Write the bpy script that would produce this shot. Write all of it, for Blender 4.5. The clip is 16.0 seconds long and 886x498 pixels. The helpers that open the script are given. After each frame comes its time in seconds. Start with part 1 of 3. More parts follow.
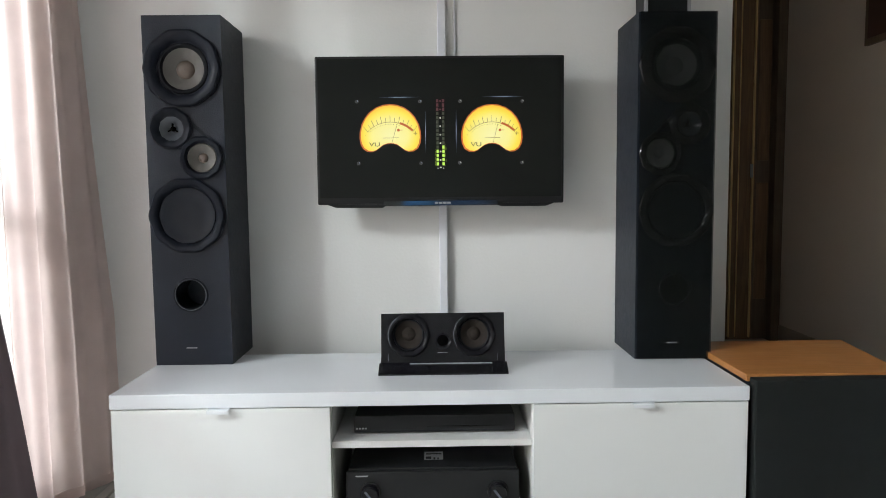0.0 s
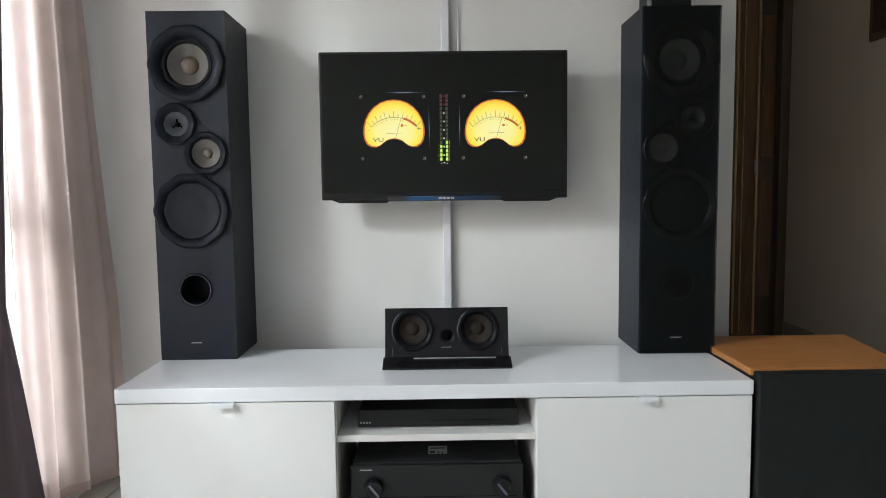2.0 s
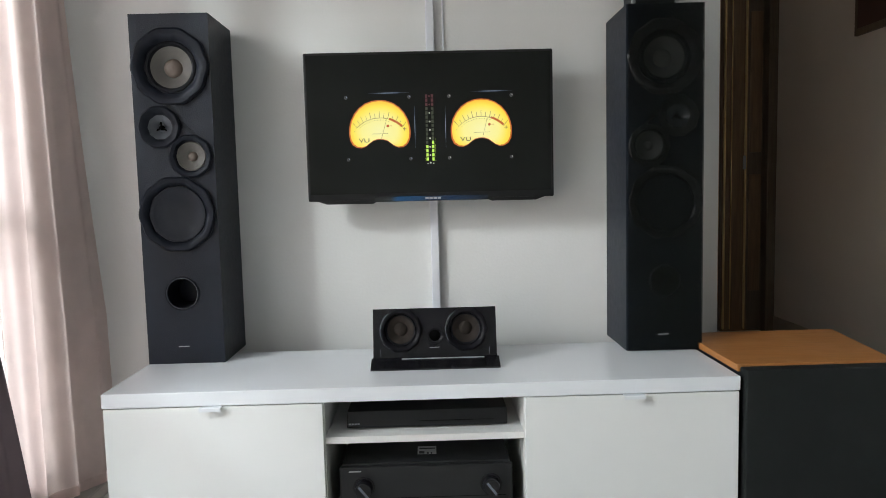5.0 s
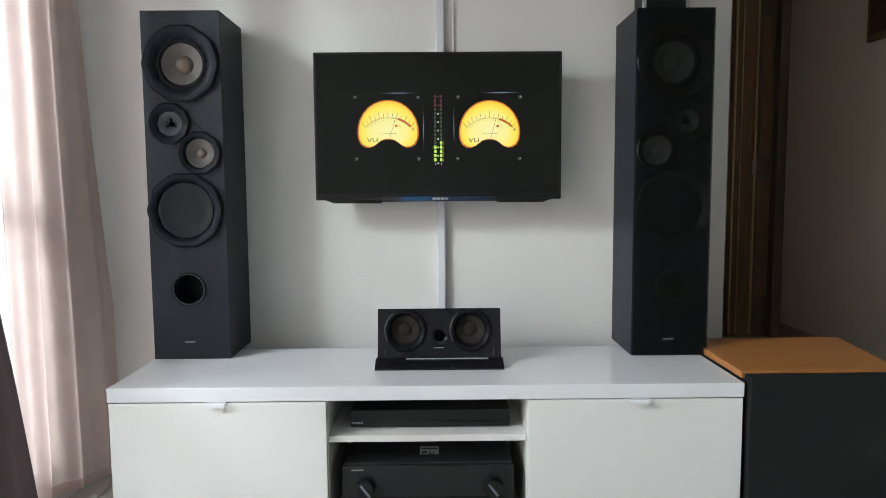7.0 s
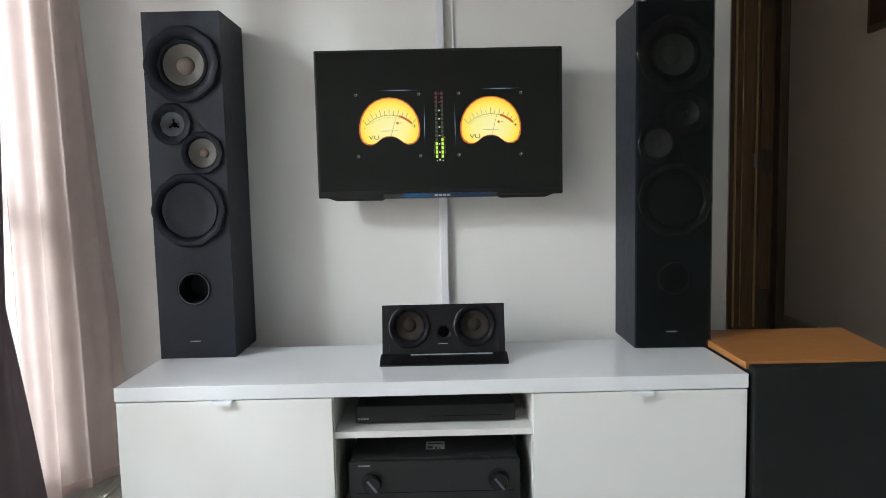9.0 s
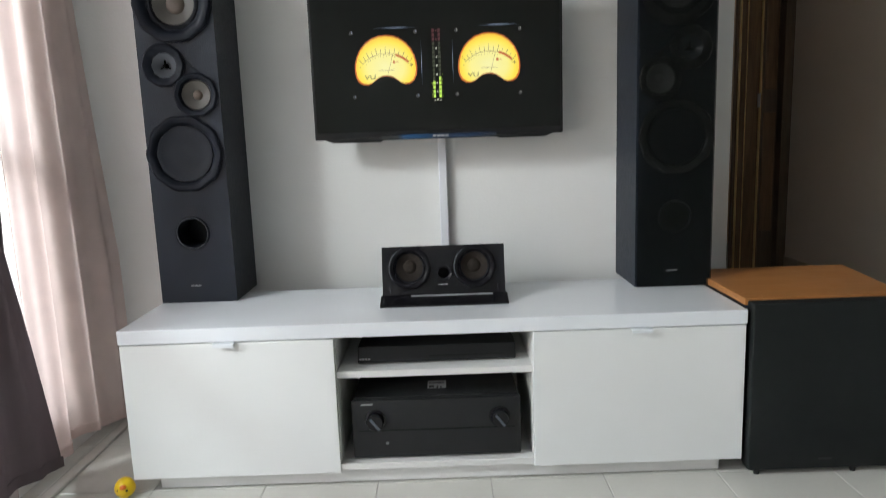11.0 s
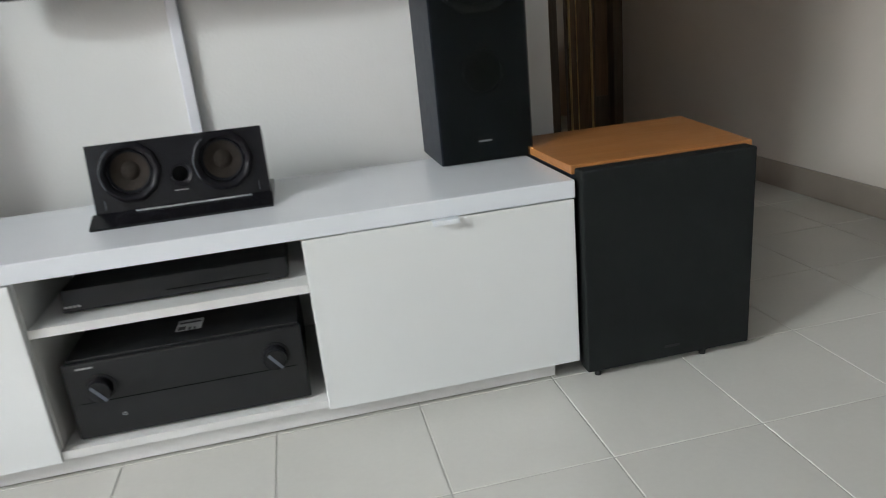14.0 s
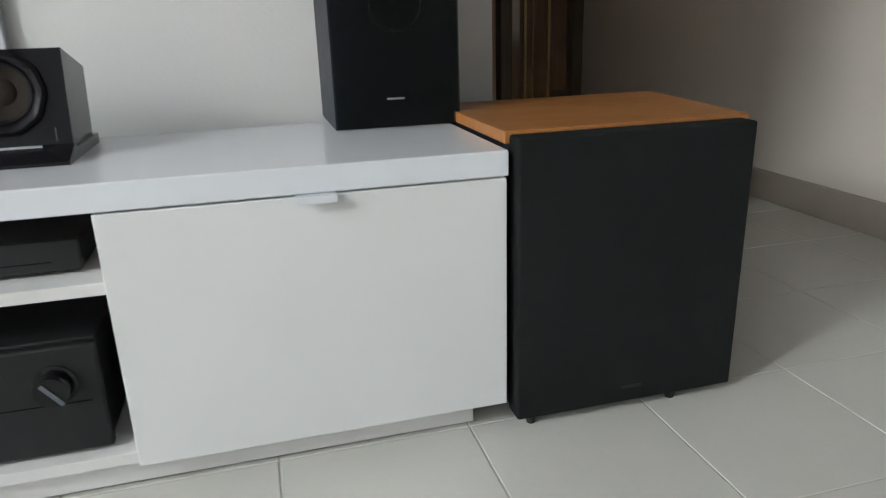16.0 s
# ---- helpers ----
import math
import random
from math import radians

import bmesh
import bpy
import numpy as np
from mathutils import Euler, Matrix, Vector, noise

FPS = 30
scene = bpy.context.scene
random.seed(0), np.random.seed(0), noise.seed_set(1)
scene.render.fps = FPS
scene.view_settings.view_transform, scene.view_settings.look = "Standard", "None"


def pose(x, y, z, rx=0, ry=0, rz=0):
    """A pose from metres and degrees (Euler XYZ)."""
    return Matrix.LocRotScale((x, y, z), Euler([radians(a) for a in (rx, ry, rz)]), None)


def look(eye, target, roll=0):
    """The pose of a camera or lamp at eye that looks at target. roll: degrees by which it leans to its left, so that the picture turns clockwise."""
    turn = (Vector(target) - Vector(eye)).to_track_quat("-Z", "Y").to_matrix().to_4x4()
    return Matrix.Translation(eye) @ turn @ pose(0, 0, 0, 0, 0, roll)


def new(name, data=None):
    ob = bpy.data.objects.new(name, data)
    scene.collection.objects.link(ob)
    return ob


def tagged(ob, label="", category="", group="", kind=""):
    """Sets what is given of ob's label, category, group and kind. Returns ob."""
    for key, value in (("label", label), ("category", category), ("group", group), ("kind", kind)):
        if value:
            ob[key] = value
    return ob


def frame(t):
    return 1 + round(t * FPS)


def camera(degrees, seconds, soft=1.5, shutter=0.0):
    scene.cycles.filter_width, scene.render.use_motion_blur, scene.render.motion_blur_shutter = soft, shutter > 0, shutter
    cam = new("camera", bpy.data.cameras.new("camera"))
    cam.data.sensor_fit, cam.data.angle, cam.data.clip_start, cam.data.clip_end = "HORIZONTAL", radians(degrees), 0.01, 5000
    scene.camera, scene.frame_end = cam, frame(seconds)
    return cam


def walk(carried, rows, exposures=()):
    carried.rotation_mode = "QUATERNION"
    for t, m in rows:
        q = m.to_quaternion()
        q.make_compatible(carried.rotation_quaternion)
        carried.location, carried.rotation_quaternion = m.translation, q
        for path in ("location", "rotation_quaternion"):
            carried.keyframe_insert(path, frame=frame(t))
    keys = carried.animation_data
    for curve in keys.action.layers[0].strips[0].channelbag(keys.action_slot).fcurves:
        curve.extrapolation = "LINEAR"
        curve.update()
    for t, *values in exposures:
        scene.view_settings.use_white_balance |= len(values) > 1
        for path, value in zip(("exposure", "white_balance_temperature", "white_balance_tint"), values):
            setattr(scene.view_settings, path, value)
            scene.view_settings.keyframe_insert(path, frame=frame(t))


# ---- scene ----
cam = camera(65.5, 16.0, 0.6, 0.3)
PATH = [
    (0, (0.789, -1.639, 0.918), (0.817, 0.354, 0.751), -0.6),
    (0.5, (0.795, -1.639, 0.912), (0.819, 0.355, 0.75), -0.6),
    (1, (0.799, -1.641, 0.913), (0.814, 0.352, 0.749), -0.9),
    (1.5, (0.799, -1.64, 0.915), (0.811, 0.352, 0.741), -0.8),
    (2, (0.788, -1.643, 0.908), (0.806, 0.35, 0.737), -0.7),
    (2.5, (0.797, -1.643, 0.911), (0.812, 0.35, 0.738), -0.9),
    (3, (0.795, -1.643, 0.915), (0.808, 0.349, 0.741), -1.1),
    (3.5, (0.797, -1.644, 0.906), (0.814, 0.349, 0.738), -1.2),
    (4, (0.803, -1.642, 0.913), (0.836, 0.35, 0.739), -1.5),
    (6.5, (0.809, -1.642, 0.91), (0.836, 0.35, 0.733), -1.0),
    (7, (0.809, -1.645, 0.918), (0.825, 0.347, 0.739), -0.4),
    (7.5, (0.806, -1.648, 0.912), (0.824, 0.344, 0.735), -1.0),
    (8, (0.805, -1.651, 0.912), (0.816, 0.341, 0.732), -1.1),
    (10.5, (0.816, -1.653, 0.905), (0.835, 0.338, 0.718), -1.8),
    (10.7, (0.811, -1.652, 0.893), (0.838, 0.337, 0.682), -1.8),
    (10.9, (0.816, -1.657, 0.887), (0.824, 0.325, 0.619), -2.2),
    (11, (0.813, -1.645, 0.886), (0.813, 0.328, 0.559), -2.0),
    (11.2, (0.803, -1.631, 0.84), (0.793, 0.329, 0.444), -2.4),
    (11.3, (0.805, -1.624, 0.852), (0.791, 0.325, 0.406), -2.8),
    (11.5, (0.814, -1.615, 0.859), (0.849, 0.329, 0.39), -3.0),
    (11.7, (0.851, -1.604, 0.836), (0.955, 0.35, 0.424), -2.6),
    (12, (0.871, -1.595, 0.853), (1.15, 0.34, 0.432), -2.3),
    (12.2, (0.854, -1.589, 0.842), (1.234, 0.331, 0.433), -2.3),
    (12.5, (0.865, -1.585, 0.843), (1.229, 0.336, 0.424), -2.3),
    (13, (0.866, -1.531, 0.83), (1.171, 0.384, 0.342), -2.2),
    (13.3, (0.908, -1.456, 0.836), (1.138, 0.462, 0.318), -3.6),
    (13.5, (0.956, -1.389, 0.835), (1.239, 0.529, 0.342), -4.2),
    (13.7, (1.004, -1.333, 0.823), (1.314, 0.56, 0.259), -5.6),
    (14, (1.055, -1.226, 0.757), (1.408, 0.637, 0.121), -5.8),
    (14.2, (1.122, -1.151, 0.723), (1.455, 0.706, 0.061), -5.6),
    (14.3, (1.125, -1.105, 0.702), (1.505, 0.74, 0.031), -4.9),
    (14.5, (1.155, -1.041, 0.658), (1.542, 0.798, -0.027), -4.8),
    (14.7, (1.188, -0.976, 0.632), (1.597, 0.851, -0.069), -3.4),
    (15, (1.228, -0.906, 0.585), (1.699, 0.927, -0.063), -1.0),
    (15.3, (1.252, -0.859, 0.567), (1.764, 0.956, -0.098), -0.7),
    (15.5, (1.261, -0.846, 0.552), (1.802, 0.965, -0.105), -1.1),
    (16, (1.23, -0.878, 0.605), (1.716, 0.958, -0.024), -1.8),
]
walk(cam, [(t, look(eye, target, roll)) for t, eye, target, roll in PATH])

# ---- light ----
world = bpy.data.worlds.new("sky")
scene.world = world
world.use_nodes = True
sky = world.node_tree.nodes.new("ShaderNodeTexSky")
sky.sky_type, sky.sun_disc = "NISHITA", False
sky.sun_elevation, sky.sun_rotation = radians(21), radians(226)
sky.air_density, sky.dust_density, sky.ozone_density = 1.0, 0.7, 2.4
world.node_tree.links.new(sky.outputs[0], world.node_tree.nodes["Background"].inputs[0])
world.node_tree.nodes["Background"].inputs[1].default_value = 0.27


def area_lamp(name, eye, target, size_x, size_y, watts, colour):
    data = bpy.data.lights.new(name, "AREA")
    data.shape, data.size, data.size_y, data.energy, data.color = "RECTANGLE", size_x, size_y, watts, colour
    ob = new(name, data)
    ob.matrix_world = look(eye, target)
    return ob


# overcast daylight outside the glazed opening
area_lamp("window_daylight", (-0.75, -0.46, 1.1), (2, -0.46, 1.1), 1.1, 1.7, 12, (1.0, 0.93, 0.90))
area_lamp("bright_sky_gap", (-1.75, -1.62, 2.45), (1.0, 0.3, 0.7), 0.34, 0.34, 82, (0.86, 0.97, 0.97))
area_lamp("far_sky_gap", (-4.5, -2.35, 2.9), (2.3, 0.3, 0.4), 1.1, 1.0, 235, (0.92, 0.97, 0.98))

# the brightest patch of the hazy sky, low over the balcony
sun = bpy.data.lights.new("hazy_sun", "SUN")
sun.energy, sun.angle, sun.color = 0.3, radians(10), (0.93, 0.98, 1.0)
new("hazy_sun", sun).matrix_world = look((-1.0, -0.98, 0.55), (0, 0, 0))


# ---- materials ----
def material(name, colour, rough=0.5, metal=0.0, vary=0.08, vary_scale=6.0, grain=0.0, grain_scale=400.0, bump=0.0,
             bump_scale=60.0, per_piece=0.0, specular=0.5, coat=0.0):
    m = bpy.data.materials.new(name)
    m.use_nodes = True
    nt = m.node_tree
    b = nt.nodes["Principled BSDF"]
    b.inputs["Roughness"].default_value = rough
    b.inputs["Metallic"].default_value = metal
    b.inputs["Specular IOR Level"].default_value = specular
    b.inputs["Coat Weight"].default_value = coat
    b.inputs["Coat Roughness"].default_value = 0.08
    co = nt.nodes.new("ShaderNodeTexCoord")

    def noise_at(scale, detail=4):
        n = nt.nodes.new("ShaderNodeTexNoise")
        n.inputs["Scale"].default_value, n.inputs["Detail"].default_value = scale, detail
        nt.links.new(co.outputs["Object"], n.inputs["Vector"])
        return n.outputs["Fac"]

    def math_node(op, a, c):
        n = nt.nodes.new("ShaderNodeMath")
        n.operation = op
        for i, v in enumerate((a, c)):
            if isinstance(v, (int, float)):
                n.inputs[i].default_value = v
            else:
                nt.links.new(v, n.inputs[i])
        return n.outputs[0]
    k = math_node("MULTIPLY_ADD", noise_at(vary_scale), 2 * vary)
    k.node.inputs[2].default_value = 1 - vary
    if grain:
        g = math_node("MULTIPLY_ADD", noise_at(grain_scale, 2), 2 * grain)
        g.node.inputs[2].default_value = 1 - grain
        k = math_node("MULTIPLY", k, g)
    if per_piece:
        info = nt.nodes.new("ShaderNodeObjectInfo")
        g = math_node("MULTIPLY_ADD", info.outputs["Random"], 2 * per_piece)
        g.node.inputs[2].default_value = 1 - per_piece
        k = math_node("MULTIPLY", k, g)
    mix = nt.nodes.new("ShaderNodeVectorMath")
    mix.operation = "SCALE"
    mix.inputs[0].default_value = colour
    nt.links.new(k, mix.inputs["Scale"])
    nt.links.new(mix.outputs[0], b.inputs["Base Color"])
    r = math_node("MULTIPLY_ADD", noise_at(vary_scale * 2.3), 0.16)
    r.node.inputs[2].default_value = max(rough - 0.08, 0.0)
    nt.links.new(r, b.inputs["Roughness"])
    if bump:
        bn = nt.nodes.new("ShaderNodeBump")
        bn.inputs["Strength"].default_value, bn.inputs["Distance"].default_value = bump, 0.002
        nt.links.new(noise_at(bump_scale, 5), bn.inputs["Height"])
        nt.links.new(bn.outputs[0], b.inputs["Normal"])
    return m


def glowing(name, colour, strength):
    m = bpy.data.materials.new(name)
    m.use_nodes = True
    b = m.node_tree.nodes["Principled BSDF"]
    b.inputs["Base Color"].default_value = (0.02, 0.02, 0.02, 1)
    b.inputs["Emission Color"].default_value = (*colour, 1)
    b.inputs["Emission Strength"].default_value = strength
    b.inputs["Roughness"].default_value = 0.3
    return m


def ramp_of(nt, value, stops):
    ramp = nt.nodes.new("ShaderNodeValToRGB")
    el = ramp.color_ramp.elements
    while len(el) < len(stops):
        el.new(0.5)
    for e, (at, colour) in zip(el, stops):
        e.position, e.color = at, (*colour, 1)
    nt.links.new(value, ramp.inputs[0])
    return ramp.outputs[0]


def lit_dial(name, cx, cz):
    """The picture of a lamp-lit dial: pale in its middle, orange towards its rim."""
    m = glowing(name, (1, 1, 1), 1.0)
    nt = m.node_tree
    co = nt.nodes.new("ShaderNodeTexCoord")
    mp = nt.nodes.new("ShaderNodeMapping")
    mp.inputs["Location"].default_value, mp.inputs["Scale"].default_value = (-cx * 9.6, 0, -(cz - 0.004) * 10.6), (9.6, 0, 10.6)
    ln = nt.nodes.new("ShaderNodeVectorMath")
    ln.operation = "LENGTH"
    nt.links.new(co.outputs["Object"], mp.inputs[0])
    nt.links.new(mp.outputs[0], ln.inputs[0])
    col = ramp_of(nt, ln.outputs["Value"], ((0.0, (0.92, 0.88, 0.42)), (0.5, (0.93, 0.85, 0.28)), (0.74, (0.95, 0.77, 0.08)), (0.97, (0.93, 0.52, 0.02))))
    nt.links.new(col, nt.nodes["Principled BSDF"].inputs["Emission Color"])
    return m


def wood(name, light, dark, rough=0.4, scale=(3, 40, 40)):
    m = material(name, light, rough)
    nt = m.node_tree
    b = nt.nodes["Principled BSDF"]
    co = nt.nodes.new("ShaderNodeTexCoord")
    mp = nt.nodes.new("ShaderNodeMapping")
    mp.inputs["Scale"].default_value = scale
    nz = nt.nodes.new("ShaderNodeTexNoise")
    nz.inputs["Scale"].default_value, nz.inputs["Detail"].default_value, nz.inputs["Distortion"].default_value = 1.6, 6, 1.2
    ramp = nt.nodes.new("ShaderNodeValToRGB")
    ramp.color_ramp.elements[0].color, ramp.color_ramp.elements[1].color = (*dark, 1), (*light, 1)
    ramp.color_ramp.elements[0].position, ramp.color_ramp.elements[1].position = 0.3, 0.65
    nt.links.new(co.outputs["Object"], mp.inputs[0])
    nt.links.new(mp.outputs[0], nz.inputs["Vector"])
    nt.links.new(nz.outputs["Fac"], ramp.inputs[0])
    nt.links.new(ramp.outputs[0], b.inputs["Base Color"])
    return m


def cloth(name, colour, see_through, translucent, weave=900.0):
    m = bpy.data.materials.new(name)
    m.use_nodes = True
    nt = m.node_tree
    out = nt.nodes["Material Output"]
    nt.nodes.remove(nt.nodes["Principled BSDF"])
    co = nt.nodes.new("ShaderNodeTexCoord")
    nz = nt.nodes.new("ShaderNodeTexNoise")
    nz.inputs["Scale"].default_value, nz.inputs["Detail"].default_value = 14, 5
    nt.links.new(co.outputs["Object"], nz.inputs["Vector"])
    sc = nt.nodes.new("ShaderNodeMapRange")
    sc.inputs[3].default_value, sc.inputs[4].default_value = 0.86, 1.1
    nt.links.new(nz.outputs["Fac"], sc.inputs[0])
    col = nt.nodes.new("ShaderNodeVectorMath")
    col.operation = "SCALE"
    col.inputs[0].default_value = colour
    nt.links.new(sc.outputs[0], col.inputs["Scale"])
    d, tr, tp = (nt.nodes.new("ShaderNodeBsdf" + k) for k in ("Diffuse", "Translucent", "Transparent"))
    for s in (d, tr):
        nt.links.new(col.outputs[0], s.inputs[0])
    m1, m2 = nt.nodes.new("ShaderNodeMixShader"), nt.nodes.new("ShaderNodeMixShader")
    m1.inputs[0].default_value, m2.inputs[0].default_value = translucent, see_through
    nt.links.new(d.outputs[0], m1.inputs[1])
    nt.links.new(tr.outputs[0], m1.inputs[2])
    nt.links.new(m1.outputs[0], m2.inputs[1])
    nt.links.new(tp.outputs[0], m2.inputs[2])
    nt.links.new(m2.outputs[0], out.inputs[0])
    wv = nt.nodes.new("ShaderNodeTexNoise")
    wv.inputs["Scale"].default_value = weave
    nt.links.new(co.outputs["Object"], wv.inputs["Vector"])
    bn = nt.nodes.new("ShaderNodeBump")
    bn.inputs["Strength"].default_value, bn.inputs["Distance"].default_value = 0.3, 0.001
    nt.links.new(wv.outputs["Fac"], bn.inputs["Height"])
    for s in (d, tr):
        nt.links.new(bn.outputs[0], s.inputs["Normal"])
    return m


# tan is put in to warm the light that bounces through the corridor
TAN_BOUNCE = material("tan_bounce_paint", (0.52, 0.36, 0.24), 0.75, vary=0.05, vary_scale=2.2, bump=0.25, bump_scale=120)
WALL = material("wall_paint", (0.735, 0.735, 0.725), 0.75, vary=0.035, vary_scale=2.2, bump=0.25, bump_scale=120)
SKIRT = material("skirting_tile", (0.36, 0.31, 0.27), 0.4, vary=0.1, vary_scale=8)
# warm tint stands in for brown light bounced along the corridor
WALL_WARM_BOUNCE = material("white_paint_bounce_tint", (0.70, 0.64, 0.585), 0.75, vary=0.05, vary_scale=2.2, bump=0.25, bump_scale=120)
CEIL = material("ceiling_paint", (0.81, 0.82, 0.815), 0.8, bump=0.2, bump_scale=80)
TILE = material("floor_tile", (0.60, 0.59, 0.55), 0.24, vary=0.05, vary_scale=5, grain=0.03, grain_scale=90, per_piece=0.025)
STRIP = material("pale_beige_strip", (0.54, 0.51, 0.47), 0.55, vary=0.08, vary_scale=9)
GROUT = material("grout", (0.45, 0.44, 0.41), 0.85, vary=0.2, vary_scale=20)
WHITE_TOP = material("white_gloss_top", (0.72, 0.75, 0.79), 0.13, vary=0.02, vary_scale=3, bump=0.04, bump_scale=25)
WHITE_DOOR = material("white_door_lacquer", (0.72, 0.735, 0.735), 0.42, vary=0.02, vary_scale=3, bump=0.05, bump_scale=150)
WHITE_IN = material("white_inner_laminate", (0.68, 0.68, 0.67), 0.45, vary=0.03)
PLASTIC_W = material("white_plastic", (0.72, 0.73, 0.78), 0.35, vary=0.03)
VINYL = material("black_ash_vinyl", (0.0074, 0.0108, 0.0190), 0.45, vary=0.15, vary_scale=30, bump=0.25, bump_scale=260, specular=0.25)
GLOSS = material("black_gloss_plastic", (0.0068, 0.0068, 0.009), 0.2, vary=0.1, specular=0.35)
RING = material("satin_black_ring", (0.0072, 0.0094, 0.0150), 0.42, vary=0.1, specular=0.12)
CENTRE_RING = material("piano_black_ring", (0.007, 0.007, 0.009), 0.35, vary=0.05, specular=0.1)
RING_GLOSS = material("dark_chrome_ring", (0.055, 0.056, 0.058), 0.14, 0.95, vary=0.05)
SHINY = material("shiny_grey_plastic", (0.13, 0.145, 0.18), 0.15, 0.4, vary=0.1)
RUBBER = material("black_rubber", (0.012, 0.012, 0.013), 0.5, vary=0.1)
CONE = material("grey_woven_cone", (0.088, 0.083, 0.076), 0.5, vary=0.12, vary_scale=40, grain=0.15, grain_scale=900)
# lighter copy of CONE, makes up for the cloth's shade on one tower
CONE_LIFTED = material("lifted_grey_cone", (0.15, 0.15, 0.148), 0.6, vary=0.12, vary_scale=40)
CAP = material("grey_dust_cap", (0.105, 0.08, 0.066), 0.45, vary=0.1)
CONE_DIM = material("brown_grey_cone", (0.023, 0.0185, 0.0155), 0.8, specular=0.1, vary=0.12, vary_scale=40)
FLAT_CONE = material("flat_satin_cone", (0.0085, 0.0108, 0.0165), 0.5, specular=0.2, vary=0.1, vary_scale=30)
BLACK_CONE = material("black_cone", (0.007, 0.0078, 0.0105), 0.6, specular=0.1, vary=0.12, vary_scale=30)
HORN = material("satin_horn", (0.10, 0.11, 0.125), 0.2, vary=0.08)
HOLE = material("dark_inside", (0.003, 0.003, 0.003), 0.9, specular=0.0)
SILVER = material("silver_print", (0.36, 0.36, 0.37), 0.4, 0.5, vary=0.05)
SILVER_FRAME = material("silver_frame", (0.42, 0.43, 0.45), 0.35, 0.5, vary=0.05)
TV_PLASTIC = material("tv_black_plastic", (0.007, 0.007, 0.008), 0.3, specular=0.3, vary=0.1)
TV_GLASS = material("tv_dark_panel", (0.0072, 0.0080, 0.0072), 0.16, specular=0.22, vary=0.05)
BLUE_STRIP = material("blue_black_strip_shine", (0.008, 0.022, 0.052), 0.2)
strip_at = BLUE_STRIP.node_tree.nodes.new("ShaderNodeSeparateXYZ")
BLUE_STRIP.node_tree.links.new(BLUE_STRIP.node_tree.nodes.new("ShaderNodeTexCoord").outputs["Generated"], strip_at.inputs[0])
# brighter blue stretch: the strip's lit look, put into base colour along x
strip_shine_colours = ((0.0, (0.022, 0.022, 0.022)), (0.14, (0.02, 0.022, 0.025)), (0.20, (0.012, 0.06, 0.15)), (0.38, (0.012, 0.05, 0.12)), (0.5, (0.008, 0.02, 0.05)), (0.8, (0.008, 0.022, 0.055)), (1.0, (0.012, 0.016, 0.024)))
BLUE_STRIP.node_tree.links.new(ramp_of(BLUE_STRIP.node_tree, strip_at.outputs[0], strip_shine_colours), BLUE_STRIP.node_tree.nodes["Principled BSDF"].inputs["Base Color"])
METAL = material("black_case_metal", (0.016, 0.0165, 0.018), 0.4, 0.0, specular=0.25, vary=0.12, bump=0.08, bump_scale=300)
BRUSHED = material("black_brushed_front", (0.0125, 0.013, 0.0145), 0.4, 0.0, specular=0.3, vary=0.1, vary_scale=20)
GRILLE = material("black_grille_cloth", (0.0150, 0.0168, 0.0168), 0.85, vary=0.12, vary_scale=25, grain=0.25, grain_scale=1200, bump=0.4,
                  bump_scale=900, specular=0.1)
OAK = wood("orange_wood_veneer", (0.40, 0.17, 0.052), (0.31, 0.125, 0.038), 0.38, (3, 60, 60))
DOOR_WOOD = wood("dark_brown_door_wood", (0.24, 0.14, 0.075), (0.15, 0.085, 0.045), 0.35, (30, 30, 2))
# bright honey tone stands in for light reflected off the mouldings
DOOR_GLINT = wood("honey_glint_moulding", (0.80, 0.60, 0.27), (0.66, 0.46, 0.20), 0.3, (30, 30, 2))
DARK_WOOD = wood("near_black_wood", (0.15, 0.105, 0.07), (0.10, 0.068, 0.045), 0.4, (30, 30, 2))
STICKER = material("grey_paper_label", (0.58, 0.59, 0.60), 0.6, vary=0.05)
PRINT = material("dark_print", (0.06, 0.06, 0.065), 0.6)
YELLOW = material("yellow_rubber", (0.85, 0.56, 0.01), 0.38, vary=0.05)
ORANGE = material("orange_rubber", (0.75, 0.16, 0.01), 0.4)
EYE_BLACK = material("black_dot", (0.01, 0.01, 0.01), 0.3)
PICTURE = material("dark_red_picture", (0.06, 0.025, 0.02), 0.5, vary=0.5, vary_scale=9)
SHEER_DENSE = cloth("gathered_pinkish_voile", (0.82, 0.70, 0.67), 0.07, 0.60)
SHEER = cloth("sheer_pinkish_voile", (0.80, 0.72, 0.705), 0.55, 0.52)
VEIL = cloth("thin_black_speaker_cloth", (0.0115, 0.0130, 0.0122), 0.55, 0.1, 1500)
DRAPE = cloth("dark_plum_drape", (0.13, 0.105, 0.115), 0.0, 0.05, 500)
ALU = material("white_window_profile", (0.70, 0.71, 0.72), 0.4, vary=0.03)
GLASS = bpy.data.materials.new("window_glass")
GLASS.use_nodes = True
GLASS.node_tree.nodes["Principled BSDF"].inputs["Transmission Weight"].default_value = 1
GLASS.node_tree.nodes["Principled BSDF"].inputs["Roughness"].default_value = 0.0
GLASS.node_tree.nodes["Principled BSDF"].inputs["IOR"].default_value = 1.02
HAZE = glowing("bright_haze", (0.93, 0.97, 0.95), 1.0)
METER_EDGE = glowing("lit_meter_orange_edge", (0.62, 0.13, 0.01), 0.9)
METER_INK = glowing("meter_ink", (0.30, 0.18, 0.03), 0.7)
METER_PRINT = glowing("meter_print", (0.12, 0.06, 0.01), 0.5)
